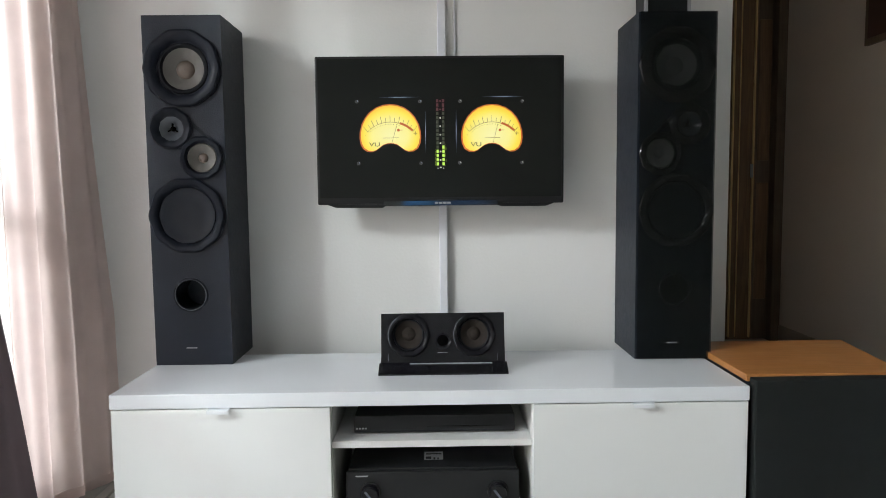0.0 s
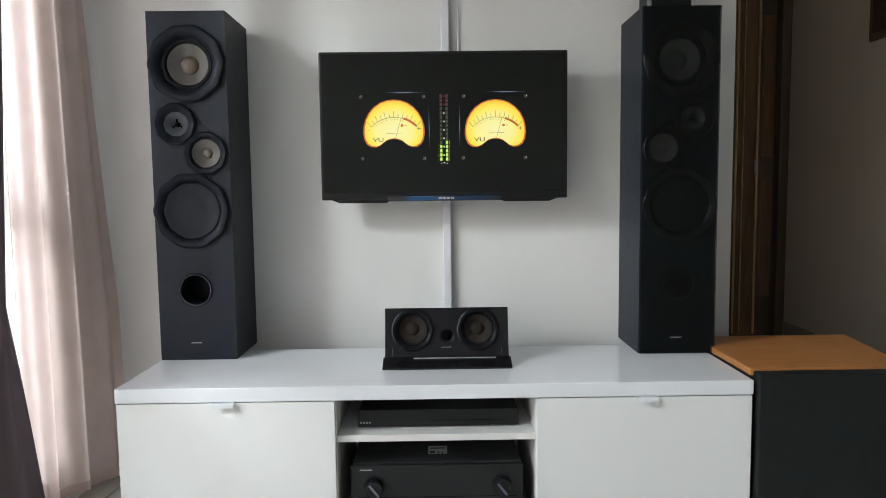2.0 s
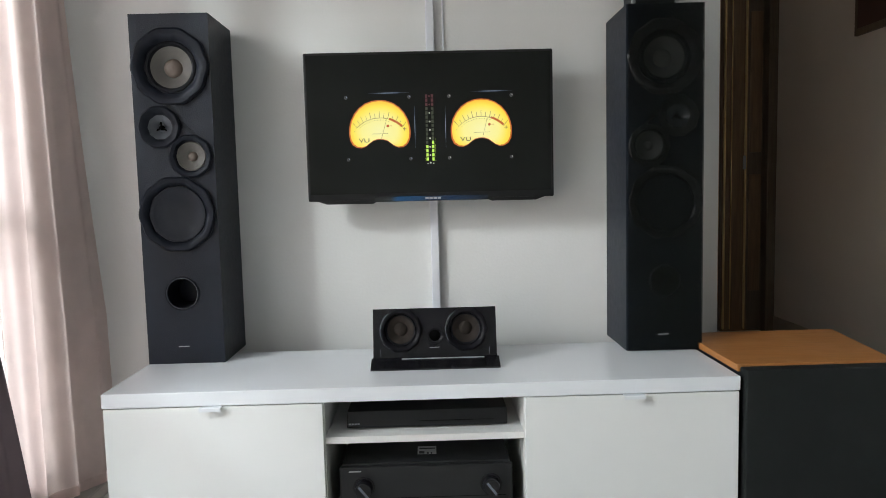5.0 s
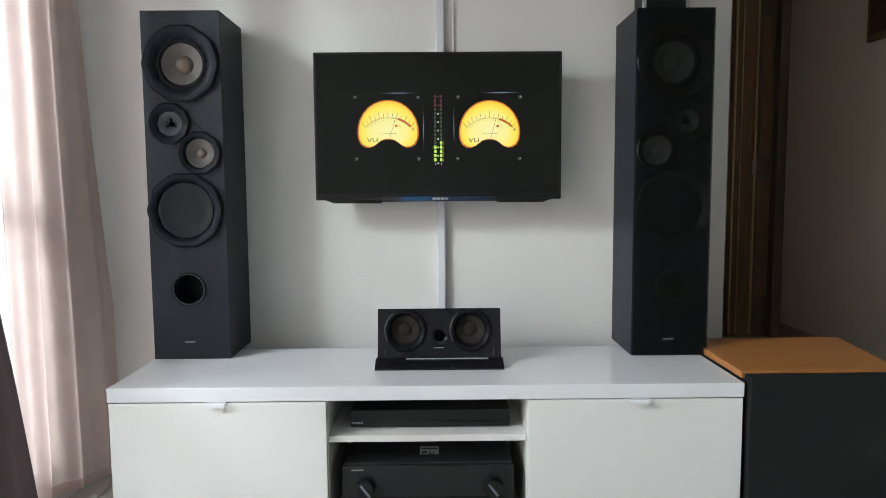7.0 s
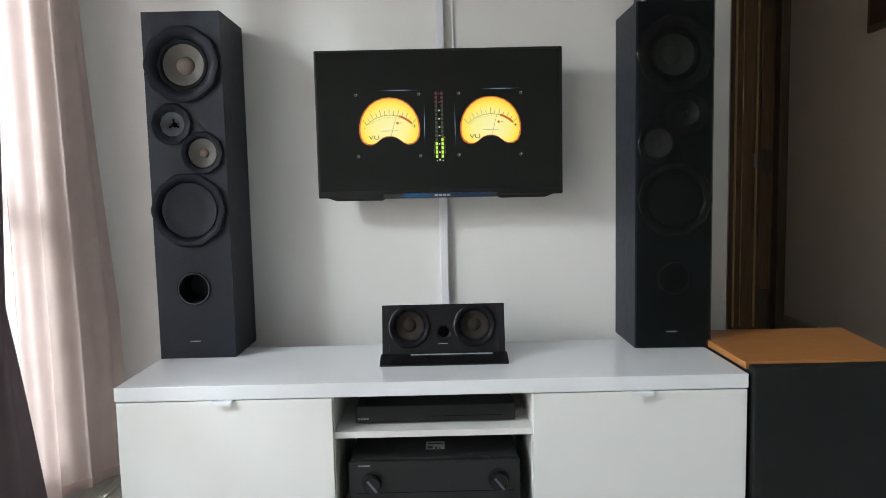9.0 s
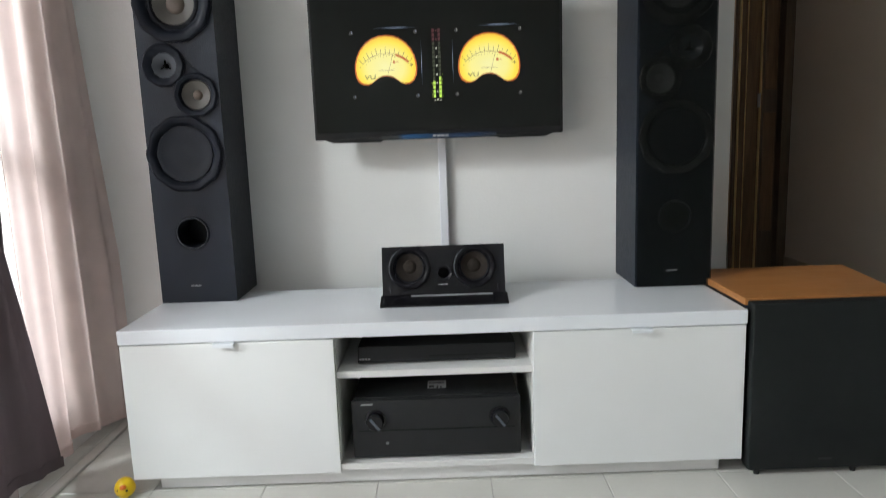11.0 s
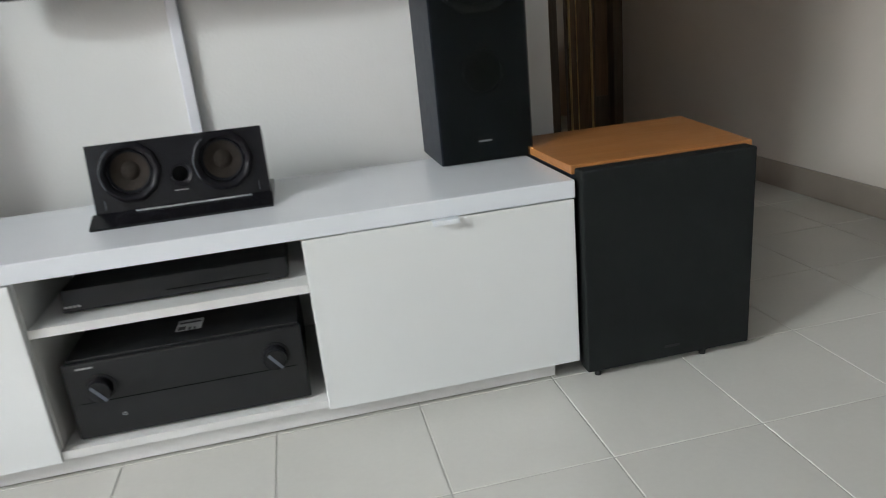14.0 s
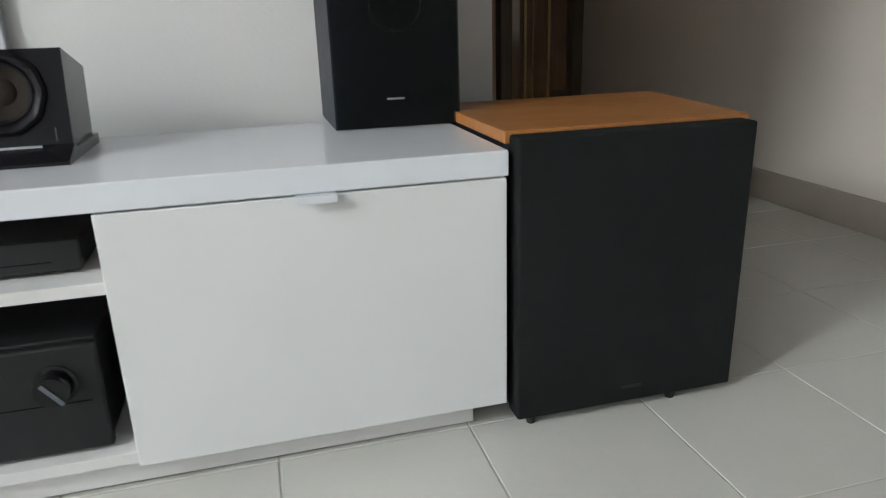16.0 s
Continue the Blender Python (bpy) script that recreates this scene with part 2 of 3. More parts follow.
METER_RED = glowing("meter_red_zone", (0.62, 0.13, 0.01), 0.8)
LED_GREEN = glowing("led_green", (0.55, 0.85, 0.10), 1.0)
LED_DIM = glowing("led_dim_olive", (0.045, 0.06, 0.02), 0.5)
LED_RED = glowing("led_dim_red", (0.16, 0.015, 0.03), 0.5)
EDGE_FAINT = glowing("panel_edge_faint", (0.10, 0.15, 0.26), 0.5)
LED_WHITE = glowing("led_white", (0.8, 0.8, 0.7), 0.8)
PANEL_LINE = glowing("panel_edge_shine", (0.40, 0.50, 0.68), 0.7)
SCREW = glowing("screen_screw_grey", (0.07, 0.07, 0.075), 0.6)


# ---- mesh helpers ----
def thing(name, x, y, z, label, category, group="", kind=""):
    ob = new(name)
    ob.location = (x, y, z)
    ob.empty_display_size = 0.05
    return tagged(ob, label, category, group, kind)


def link_mesh(name, bm, mat, smooth=False):
    me = bpy.data.meshes.new(name)
    bmesh.ops.recalc_face_normals(bm, faces=bm.faces)
    bm.to_mesh(me)
    bm.free()
    for m in (mat if isinstance(mat, (list, tuple)) else [mat]):
        me.materials.append(m)
    if smooth:
        me.shade_smooth()
        me.set_sharp_from_angle(angle=radians(40))
    return new(name, me)


def part(name, bm, mat, parent, label="", smooth=False):
    ob = link_mesh(name, bm, mat, smooth)
    ob.parent = parent
    return tagged(ob, label)


def box(x0, x1, y0, y1, z0, z1, bevel=0.0, segs=2, bm=None):
    b = bm or bmesh.new()
    c = bmesh.ops.create_cube(b, size=1.0)["verts"]
    for v in c:
        v.co = Vector((x0 + (v.co.x + 0.5) * (x1 - x0), y0 + (v.co.y + 0.5) * (y1 - y0), z0 + (v.co.z + 0.5) * (z1 - z0)))
    if bevel:
        es = list({e for v in c for e in v.link_edges})
        bmesh.ops.bevel(b, geom=es, offset=bevel, segments=segs, affect="EDGES", profile=0.5)
    return b


def lathe(profile, cx, y, cz, n=48, scallop=None, bm=None):
    """Turned shape with its axis along -y: profile rows of (radius, how far it stands out)."""
    b = bm or bmesh.new()
    rings = []
    for r, out in profile:
        ring = []
        for i in range(n):
            a = 2 * math.pi * i / n
            rr = r * (scallop(a) if scallop and r > 0 else 1)
            ring.append(b.verts.new((cx + rr * math.cos(a), y - out, cz + rr * math.sin(a))))
        rings.append(ring)
    for p, q in zip(rings, rings[1:]):
        for i in range(n):
            b.faces.new((p[i], p[(i + 1) % n], q[(i + 1) % n], q[i]))
    return b


def disc_cap(b, cx, y, cz, r, n=48):
    b.faces.new([b.verts.new((cx + r * math.cos(2 * math.pi * i / n), y, cz + r * math.sin(2 * math.pi * i / n))) for i in range(n)])
    return b


def flat(points, y, depth=0.0006, bm=None):
    """A thin plate in the x-z plane, its face towards -y."""
    b = bm or bmesh.new()
    f = [b.verts.new((x, y, z)) for x, z in points]
    k = [b.verts.new((x, y + depth, z)) for x, z in points]
    b.faces.new(f)
    b.faces.new(k[::-1])
    for i in range(len(f)):
        j = (i + 1) % len(f)
        b.faces.new((f[i], k[i], k[j], f[j]))
    return b


def stroke(points, width, y, depth=0.0005, bm=None):
    """A thin line of a given width along points in the x-z plane."""
    b = bm or bmesh.new()
    pts = [Vector(p) for p in points]
    left, right = [], []
    for i, p in enumerate(pts):
        d = (pts[min(i + 1, len(pts) - 1)] - pts[max(i - 1, 0)]).normalized()
        n = Vector((-d.y, d.x)) * width / 2
        left.append(p + n)
        right.append(p - n)
    for i in range(len(pts) - 1):
        flat([left[i], left[i + 1], right[i + 1], right[i]], y, depth, b)
    return b


def lettering(text, size, x, y, z, mat, parent, name="lettering", wide=1.0):
    cu = bpy.data.curves.new("text", "FONT")
    cu.body, cu.size, cu.align_x, cu.align_y, cu.extrude = text, size, "CENTER", "CENTER", 0.0001
    tmp = new("text", cu)
    me = bpy.data.meshes.new_from_object(tmp.evaluated_get(bpy.context.evaluated_depsgraph_get()))
    bpy.data.objects.remove(tmp)
    me.transform(pose(x, y, z, 90) @ Matrix.Diagonal((wide, 1, 1, 1)))
    me.materials.clear()
    me.materials.append(mat)
    ob = new(name, me)
    ob.parent = parent
    return ob


def word_bar(x, y, z, w, h, parent, mat=None, name="logo_bar"):
    """A maker's mark as one slanted plain bar."""
    s = h * 0.5
    return part(name, flat([(x - w / 2, z - h / 2), (x + w / 2 - s, z - h / 2), (x + w / 2, z + h / 2), (x - w / 2 + s, z + h / 2)], y - 0.0008, 0.0008),
                mat or SILVER, parent, "small silver maker's mark")


def structure(name, bm, mat, label, category):
    return tagged(link_mesh(name, bm, mat), label, category, kind="structure")


# ---- the room ----
H_CEIL = 2.55
BACK, LEFT, RIGHT = 0.525, -0.30, 2.86
# window head, unseen, is set low to dim the upper back wall
WIN_Y, WIN_TOP = 0.25, 1.91
structure("wall_back", box(LEFT - 0.15, 1.72, BACK, BACK + 0.14, 0, H_CEIL), WALL, "off-white painted plaster wall behind the tv", "wall")
structure("wall_corridor", box(1.58, 1.72, BACK + 0.14, 2.42, 0, H_CEIL), TAN_BOUNCE, "unseen corridor wall coloured tan to warm the bounced light", "wall")
structure("wall_right", box(RIGHT, RIGHT + 0.14, 0.47, 2.42, 0, H_CEIL), WALL_WARM_BOUNCE, "off-white painted corridor wall above a tile skirting", "wall")
structure("wall_niche", box(RIGHT + 0.14, 5.2, 0.47, 0.61, 0, H_CEIL), WALL, "off-white painted wall beyond the corridor corner", "wall")
bm = box(1.58, 2.40, 2.42, 2.54, 0, H_CEIL)
box(2.40, 3.0, 2.42, 2.54, 2.1, H_CEIL, bm=bm)
box(1.58, 3.0, 3.5, 3.6, 0, H_CEIL, bm=bm)
# unseen side opening lets sky light in behind the door
box(3.0, 3.1, 2.42, 3.6, 0, 0.5, bm=bm)
box(3.0, 3.1, 2.42, 3.6, 2.3, H_CEIL, bm=bm)
box(3.0, 3.1, 2.42, 2.56, 0.5, 2.3, bm=bm)
box(3.0, 3.1, 3.46, 3.6, 0.5, 2.3, bm=bm)
box(1.48, 1.58, 2.42, 3.6, 0, H_CEIL, bm=bm)
structure("wall_corridor_end", bm, TAN_BOUNCE, "wall round a doorway at the corridor's end, coloured tan for warm bounced light", "wall")
bm = box(LEFT - 0.14, LEFT, WIN_Y, BACK, 0, H_CEIL)
box(LEFT - 0.14, LEFT, -3.3, WIN_Y, WIN_TOP, H_CEIL, bm=bm)
box(LEFT - 0.14, LEFT, -3.3, WIN_Y, 0, 0.14, bm=bm)
box(LEFT - 0.14, LEFT, -3.6, -3.3, 0, H_CEIL, bm=bm)
structure("wall_left", bm, WALL, "off-white painted wall round a tall window", "wall")
structure("wall_south", box(LEFT - 0.14, 5.2, -3.74, -3.6, 0, H_CEIL), WALL, "plain off-white painted wall", "wall")
structure("wall_east", box(5.2, 5.34, -3.74, 0.61, 0, H_CEIL), WALL, "plain off-white painted wall", "wall")
structure("ceiling", box(LEFT - 0.3, 5.34, -3.74, 3.6, H_CEIL, H_CEIL + 0.1), CEIL, "plain white painted ceiling", "ceiling")
bm = box(RIGHT - 0.012, RIGHT, 0.458, 2.42, 0, 0.10, 0.003)
box(RIGHT - 0.012, 5.2, 0.458, 0.47, 0, 0.10, 0.003, bm=bm)
structure("baseboard", bm, SKIRT, "greyish brown tile skirting along the wall", "baseboard")
bm = box(-0.238, -0.208, -3.6, BACK - 0.003, 0.0, 0.010, 0.004)
structure("trim_floor_strip", bm, STRIP, "pale beige raised strip on the floor under the curtains", "floor strip")
structure("cable_duct", box(0.808, 0.834, BACK - 0.022, BACK - 0.002, 0.02, H_CEIL, 0.003), PLASTIC_W, "white plastic cable trunking up the wall", "cable duct")
structure("wall_cable", box(0.859, 0.864, BACK - 0.006, BACK - 0.001, 0.9, H_CEIL, 0.001), PLASTIC_W, "thin white cable on the wall above the tv", "cable")

# glazed opening
win = thing("window_1", LEFT - 0.07, 0, 0, "tall white-framed sliding window full of daylight", "window", kind="structure")
# the three bays nearest -y are unseen, added to admit more light
for y in (-3.3, -2.4, -1.56, -0.72, WIN_Y - 0.06):
    part("window_frame", box(-0.03, 0.03, y, y + 0.06, 0.14, WIN_TOP, 0.004), ALU, win)
for y0, y1 in ((-3.24, -2.4), (-2.34, -1.56), (-1.50, -0.72), (-0.66, WIN_Y - 0.06)):
    part("window_rail", box(-0.028, 0.028, y0, y1, 0.14, 0.20, 0.004), ALU, win)
    part("window_rail", box(-0.028, 0.028, y0, y1, WIN_TOP - 0.05, WIN_TOP, 0.004), ALU, win)
    part("window_rail", box(-0.026, 0.026, y0, y1, 0.88, 0.92, 0.004), ALU, win)
    p = part("pane", box(-0.003, 0.003, y0, y1, 0.20, WIN_TOP - 0.05), GLASS, win)
    p.visible_shadow = False
part("latch", box(0.03, 0.045, 0.02, 0.04, 0.60, 0.66, 0.004), RUBBER, win, "small dark latch")

# pale haze beyond the balcony
structure("backdrop", box(-6.1, -6.0, -9, 9, -1.5, 2.6), HAZE, "pale bright haze beyond the window", "backdrop")

# corridor door
door = thing("door_1", 2.4, 2.42, 0, "dark brown wooden door ajar in its frame", "door", kind="structure")
part("jamb", box(0.02, 0.08, -0.02, 0.12, 0, 2.1, 0.004), DARK_WOOD, door, "near-black wooden jamb")
part("jamb", box(0.40, 0.455, -0.02, 0.12, 0, 2.1, 0.004), DARK_WOOD, door, "near-black wooden jamb")
part("lintel", box(0.02, 0.455, -0.02, 0.12, 2.04, 2.1, 0.004), DARK_WOOD, door)
leaf = part("leaf", box(0.150, 0.308, 0.03, 0.07, 0.005, 2.035, 0.003), DOOR_WOOD, door)
part("moulding", box(0.157, 0.167, 0.012, 0.03, 0.02, 2.02, 0.004), DOOR_GLINT, leaf, "moulding coloured honey for its reflected light")
part("moulding", box(0.202, 0.207, 0.018, 0.03, 0.02, 2.02, 0.002), DOOR_GLINT, leaf, "moulding coloured honey for its reflected light")
part("moulding", box(0.282, 0.291, 0.010, 0.03, 0.02, 2.02, 0.004), DOOR_GLINT, leaf, "moulding coloured honey for its reflected light")
part("lock_plate", box(0.266, 0.282, 0.000, 0.010, 0.98, 1.06, 0.002), SILVER_FRAME, leaf, "pale metal lock plate")
side = part("side_leaf", box(0.3085, 0.3995, 0.04, 0.08, 0.005, 2.035, 0.003), DARK_WOOD, door)
part("panel", box(0.315, 0.388, 0.03, 0.04, 0.25, 0.95, 0.006), DOOR_WOOD, side)
part("panel", box(0.315, 0.388, 0.03, 0.04, 1.08, 1.9, 0.006), DOOR_WOOD, side)

# picture on the corridor wall
pic = thing("picture", RIGHT - 0.002, 1.46, 1.58, "small dark reddish picture hanging on the corridor wall", "picture")
part("picture_frame", box(-0.02, 0, -0.2, 0.2, 0, 0.5, 0.004), DARK_WOOD, pic)
part("canvas", box(-0.024, -0.02, -0.17, 0.17, 0.03, 0.47), PICTURE, pic)


# curtains
def curtain(name, x, y_near, y_far, z_low, z_high, folds, depth, mat, label, edge=None, seed=0, flare=0.0, sweep=0.0, rise=0.0):
    """A hanging cloth along y; edge(z) shifts its far side, sweep pulls the foot of that side into the room, rise lifts the near hem."""
    rnd = random.Random(seed)
    ph = [rnd.uniform(0, 6.28) for _ in range(4)]
    b = bmesh.new()
    nu, nv = 180, 50
    grid = []
    for j in range(nv + 1):
        v = j / nv
        z = z_low + (z_high - z_low) * v
        far = y_far + (edge(z) if edge else 0.0)
        row = []
        for i in range(nu + 1):
            u = i / nu
            w = u * folds * 2 * math.pi
            amp = depth * (0.75 + 0.25 * math.sin(3 * u + ph[0])) * (1.15 - 0.35 * v)
            dx = amp * (math.sin(w + ph[1] + 0.25 * math.sin(2.2 * v + ph[2])) + 0.32 * math.sin(2.1 * w + ph[3] + v))
            sway = 0.012 * math.sin(w * 0.5 + ph[0]) * (1 - v)
            lift = 0.012 * math.sin(w * 0.5 + ph[3]) * (1 - v) ** 6 + rise * (1 - u) * (1 - v) ** 4
            dx += sweep * u ** 3 * min((1 - v) * 1.25, 1.0) ** 2
            near = y_near - flare * (1 - v) ** 3
            row.append(b.verts.new((x + dx, near + (far - near) * u + sway, z + lift)))
        grid.append(row)
    for p, q in zip(grid, grid[1:]):
        for i in range(nu):
            b.faces.new((p[i], p[i + 1], q[i + 1], q[i]))
    hem = bmesh.new()
    low = []
    for v in grid[0]:
        low.append([hem.verts.new(v.co + Vector((sx, 0, sz))) for sx, sz in ((0.002, -0.001), (0.0025, 0.028), (-0.0025, 0.028), (-0.002, -0.001))])
    for p, q in zip(low, low[1:]):
        for i in range(4):
            hem.faces.new((p[i], p[(i + 1) % 4], q[(i + 1) % 4], q[i]))
    ob = link_mesh(name, b, mat, True)
    part("hem", hem, mat, ob, "", True)
    return tagged(ob, label, "curtain")


def drape_edge(z):
    if z < 0.64:
        return 0.125 * ((0.64 - z) / 0.6) ** 0.9
    return 0.058 * min((z - 0.64) / 0.7, 1.6)


def sheer_edge(z):
    return 0.035 * max(0.0, 1.0 - z / 1.5)


curtain("sheer_curtain", -0.262, 0.075, 0.455, 0.05, H_CEIL - 0.004, 3.2, 0.017, SHEER_DENSE, "gathered pinkish white sheer curtain beside the bright window", sheer_edge, 3, sweep=0.075)
# mostly unseen panel, added to filter light along the whole window
curtain("sheer_curtain", -0.266, -3.4, 0.09, 0.05, H_CEIL - 0.004, 29, 0.015, SHEER, "thin pinkish white sheer curtain drawn across the bright window", seed=5)
curtain("drape", -0.222, -0.095, -0.035, 0.05, H_CEIL - 0.004, 1.9, 0.015, DRAPE, "dark plum opaque curtain drawn to the side of the window", drape_edge, 8, 0.15, rise=0.04)

# ---- the tv bench ----
W, H, D = 1.56, 0.435, 0.407
bench = thing("tv_bench", 0, 0, 0, "long white lacquered tv bench with open middle shelves", "tv bench")
part("top", box(0, W, 0, D, H - 0.036, H, 0.0022), WHITE_TOP, bench, "glossy white top")
part("side_panel", box(0.001, 0.02, 0.02, D - 0.004, 0.045, H - 0.0365), WHITE_IN, bench)
part("side_panel", box(W - 0.02, W - 0.001, 0.02, D - 0.004, 0.045, H - 0.0365), WHITE_IN, bench)
part("divider", box(0.515, 0.535, 0.018, D - 0.012, 0.063, H - 0.0365), WHITE_IN, bench)
part("divider", box(1.027, 1.047, 0.018, D - 0.012, 0.063, H - 0.0365), WHITE_IN, bench)
part("bottom_panel", box(0.021, W - 0.021, 0.006, D - 0.012, 0.046, 0.063, 0.001), WHITE_IN, bench)
part("back_panel", box(0.021, W - 0.021, D - 0.011, D - 0.004, 0.046, H - 0.037), WHITE_IN, bench)
part("shelf", box(0.5355, 1.0265, 0.016, D - 0.013, 0.289, 0.306, 0.001), WHITE_IN, bench)
part("plinth", box(0.06, 1.51, 0.026, D - 0.03, 0.005, 0.0455, 0.001), WHITE_IN, bench)
# added rail the plinth rests on, coloured dark for the gap's shade
part("base_rail", box(0.075, 1.495, 0.042, D - 0.045, 0.0, 0.006), RUBBER, bench, "added recessed base rail, dark for the shade under the plinth")
for x0, x1, hx in ((0.003, 0.5335, 0.266), (1.0285, W - 0.003, 1.297)):
    leaf = part("door", box(x0, x1, 0.0, 0.017, 0.043, H - 0.0385, 0.0015), WHITE_DOOR, bench)
    b = box(hx - 0.027, hx + 0.025, -0.015, 0.004, H - 0.0382, H - 0.0366, 0.0005)
    box(hx - 0.027, hx + 0.025, -0.0155, -0.0139, H - 0.0460, H - 0.0366, 0.0005, bm=b)
    part("handle", b, WHITE_TOP, leaf, "white folded edge pull")


# ---- loudspeakers ----
def scalloped(a):
    return 1 + 0.016 * math.cos(10 * a)


def open_baffle(x0, x1, z0, z1, depth, holes, n=48):
    """A box whose front (towards -y) has round holes: rows of centre x, z and radius."""
    b = bmesh.new()
    f = [b.verts.new(c) for c in ((x0, 0, z0), (x1, 0, z0), (x1, 0, z1), (x0, 0, z1))]
    k = [b.verts.new((v.co.x, depth, v.co.z)) for v in f]
    b.faces.new(k[::-1])
    for i in range(4):
        b.faces.new((f[i], k[i], k[(i + 1) % 4], f[(i + 1) % 4]))
    edges = [b.edges.get((f[i], f[(i + 1) % 4])) for i in range(4)]
    for cx, cz, rad in holes:
        ring = [b.verts.new((cx + rad * math.cos(2 * math.pi * q / n), 0, cz + rad * math.sin(2 * math.pi * q / n))) for q in range(n)]
        edges += [b.edges.new((ring[q], ring[(q + 1) % n])) for q in range(n)]
    bmesh.ops.triangle_fill(b, use_beauty=True, use_dissolve=False, edges=edges, normal=(0, -1, 0))
    return b


def tower(x, mirror, label):
    """Floor-standing cabinet with two woofers, a horn tweeter, a midrange and a port; x is its left side."""
    sp = thing("tower_speaker", x + 0.107, 0.290, H, label, "loudspeaker", "pair of tower speakers")
    sx = -1 if mirror else 1
    ax, wz, lx, lz = 0.0, 1.260 - H, sx * -0.002, 0.858 - H
    tx, tz, mx, mz = sx * -0.038, 1.098 - H, sx * 0.043, 1.017 - H
    px, pz = sx * -0.003, 0.635 - H
    part("cabinet", open_baffle(-0.1075, 0.1075, 0, 0.968, 0.216, ((ax, wz, 0.0700), (lx, lz, 0.0780), (tx, tz, 0.0338), (mx, mz, 0.0408), (px, pz, 0.0425))), VINYL, sp)
    # mirrored tower: shinier trim and lightened cones, to show through its cloth
    trim, paper = (RING_GLOSS, CONE_LIFTED) if mirror else (RING, CONE)
    cap = CONE_LIFTED if mirror else CAP
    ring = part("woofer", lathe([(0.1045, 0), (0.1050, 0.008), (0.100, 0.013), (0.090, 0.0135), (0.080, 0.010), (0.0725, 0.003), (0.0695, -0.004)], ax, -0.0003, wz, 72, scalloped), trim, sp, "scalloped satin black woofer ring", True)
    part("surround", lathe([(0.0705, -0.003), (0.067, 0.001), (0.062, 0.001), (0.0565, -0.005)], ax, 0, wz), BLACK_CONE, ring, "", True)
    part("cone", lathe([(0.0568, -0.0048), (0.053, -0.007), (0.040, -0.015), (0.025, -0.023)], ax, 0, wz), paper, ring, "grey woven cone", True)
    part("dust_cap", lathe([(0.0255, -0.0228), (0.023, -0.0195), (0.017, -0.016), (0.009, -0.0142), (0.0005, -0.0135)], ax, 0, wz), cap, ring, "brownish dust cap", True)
    ring = part("woofer", lathe([(0.1035, 0), (0.1045, 0.008), (0.100, 0.013), (0.091, 0.0135), (0.084, 0.009), (0.079, 0.002), (0.0775, -0.004)], lx, -0.0003, lz, 72, scalloped), trim, sp, "scalloped satin black woofer ring", True)
    part("cone", lathe([(0.0785, -0.003), (0.0765, 0.003), (0.072, 0.0035), (0.066, 0.001), (0.04, -0.001), (0.0005, -0.002)], lx, 0, lz), FLAT_CONE, ring, "flat black cone", True)
    horn = part("tweeter", lathe([(0.057, 0), (0.058, 0.006), (0.053, 0.0105), (0.0445, 0.0085), (0.036, 0.002), (0.0332, -0.001)], tx, -0.0003, tz, 56, scalloped), trim, sp, "black tweeter ring", True)
    part("horn", lathe([(0.0336, -0.0005), (0.029, -0.005), (0.021, -0.013), (0.012, -0.022), (0.0005, -0.023)], tx, 0, tz), HORN, horn, "shiny flared horn", True)
    b = lathe([(0.007, -0.018), (0.005, -0.006), (0.0005, -0.004)], tx, 0, tz, 16)
    for k in range(3):
        a = math.pi / 2 + k * 2 * math.pi / 3
        stroke([(tx, tz), (tx + 0.015 * math.cos(a), tz + 0.015 * math.sin(a))], 0.0034, 0.008, 0.006, b)
    part("phase_plug", b, HOLE, horn, "three-bladed black phase plug")
    mid = part("midrange", lathe([(0.059, 0), (0.060, 0.006), (0.055, 0.0105), (0.046, 0.0085), (0.0415, 0.002), (0.0403, -0.002)], mx, -0.0003, mz, 56, scalloped), trim, sp, "black midrange ring", True)
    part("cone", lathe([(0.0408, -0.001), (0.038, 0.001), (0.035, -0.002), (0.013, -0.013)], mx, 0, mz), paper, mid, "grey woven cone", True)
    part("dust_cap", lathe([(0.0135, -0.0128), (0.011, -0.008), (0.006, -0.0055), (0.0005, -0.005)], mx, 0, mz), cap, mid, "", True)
    part("joining_plate", flat([(tx + sx * 0.03, tz + 0.046), (mx + sx * 0.036, mz + 0.04), (mx + sx * 0.02, mz + 0.048), (tx + sx * 0.05, tz + 0.012)], -0.0012, 0.0012), trim, sp)
    port = part("port", lathe([(0.049, 0.0), (0.049, 0.002), (0.0465, 0.003), (0.0435, 0.001), (0.0420, -0.003), (0.040, -0.02), (0.040, -0.09), (0.0005, -0.09)], px, -0.0003, pz), trim, sp, "round black bass port", True)
    # lip is paler than the port, for the highlight along its edge
    part("port_lip", lathe([(0.0445, 0.0022), (0.0435, 0.0034), (0.0425, 0.0030), (0.0418, 0.0)], px, -0.0003, pz), SHINY if mirror else HORN, port, "thin port lip coloured pale for its edge highlight", True)
    # black cloth over this tower's front, which darkens it against its twin
    if mirror:
        part("grille", box(-0.1055, 0.1055, -0.0145, -0.0130, 0.002, 0.966), VEIL, sp, "thin black see-through grille cloth")
    word_bar(-0.006, -0.0145 if mirror else 0, 0.484 - H, 0.031, 0.0028, sp)
    return sp


tower(0.002, False, "tall black tower speaker with grey cones beside the window")
tower(1.361, True, "tall black tower speaker in shade beside the corridor")

# small loudspeaker on top of the shaded tower
sat = thing("small_speaker", 1.478, 0.40, H + 0.9755, "small silver-framed dark speaker on the tower speaker", "loudspeaker")
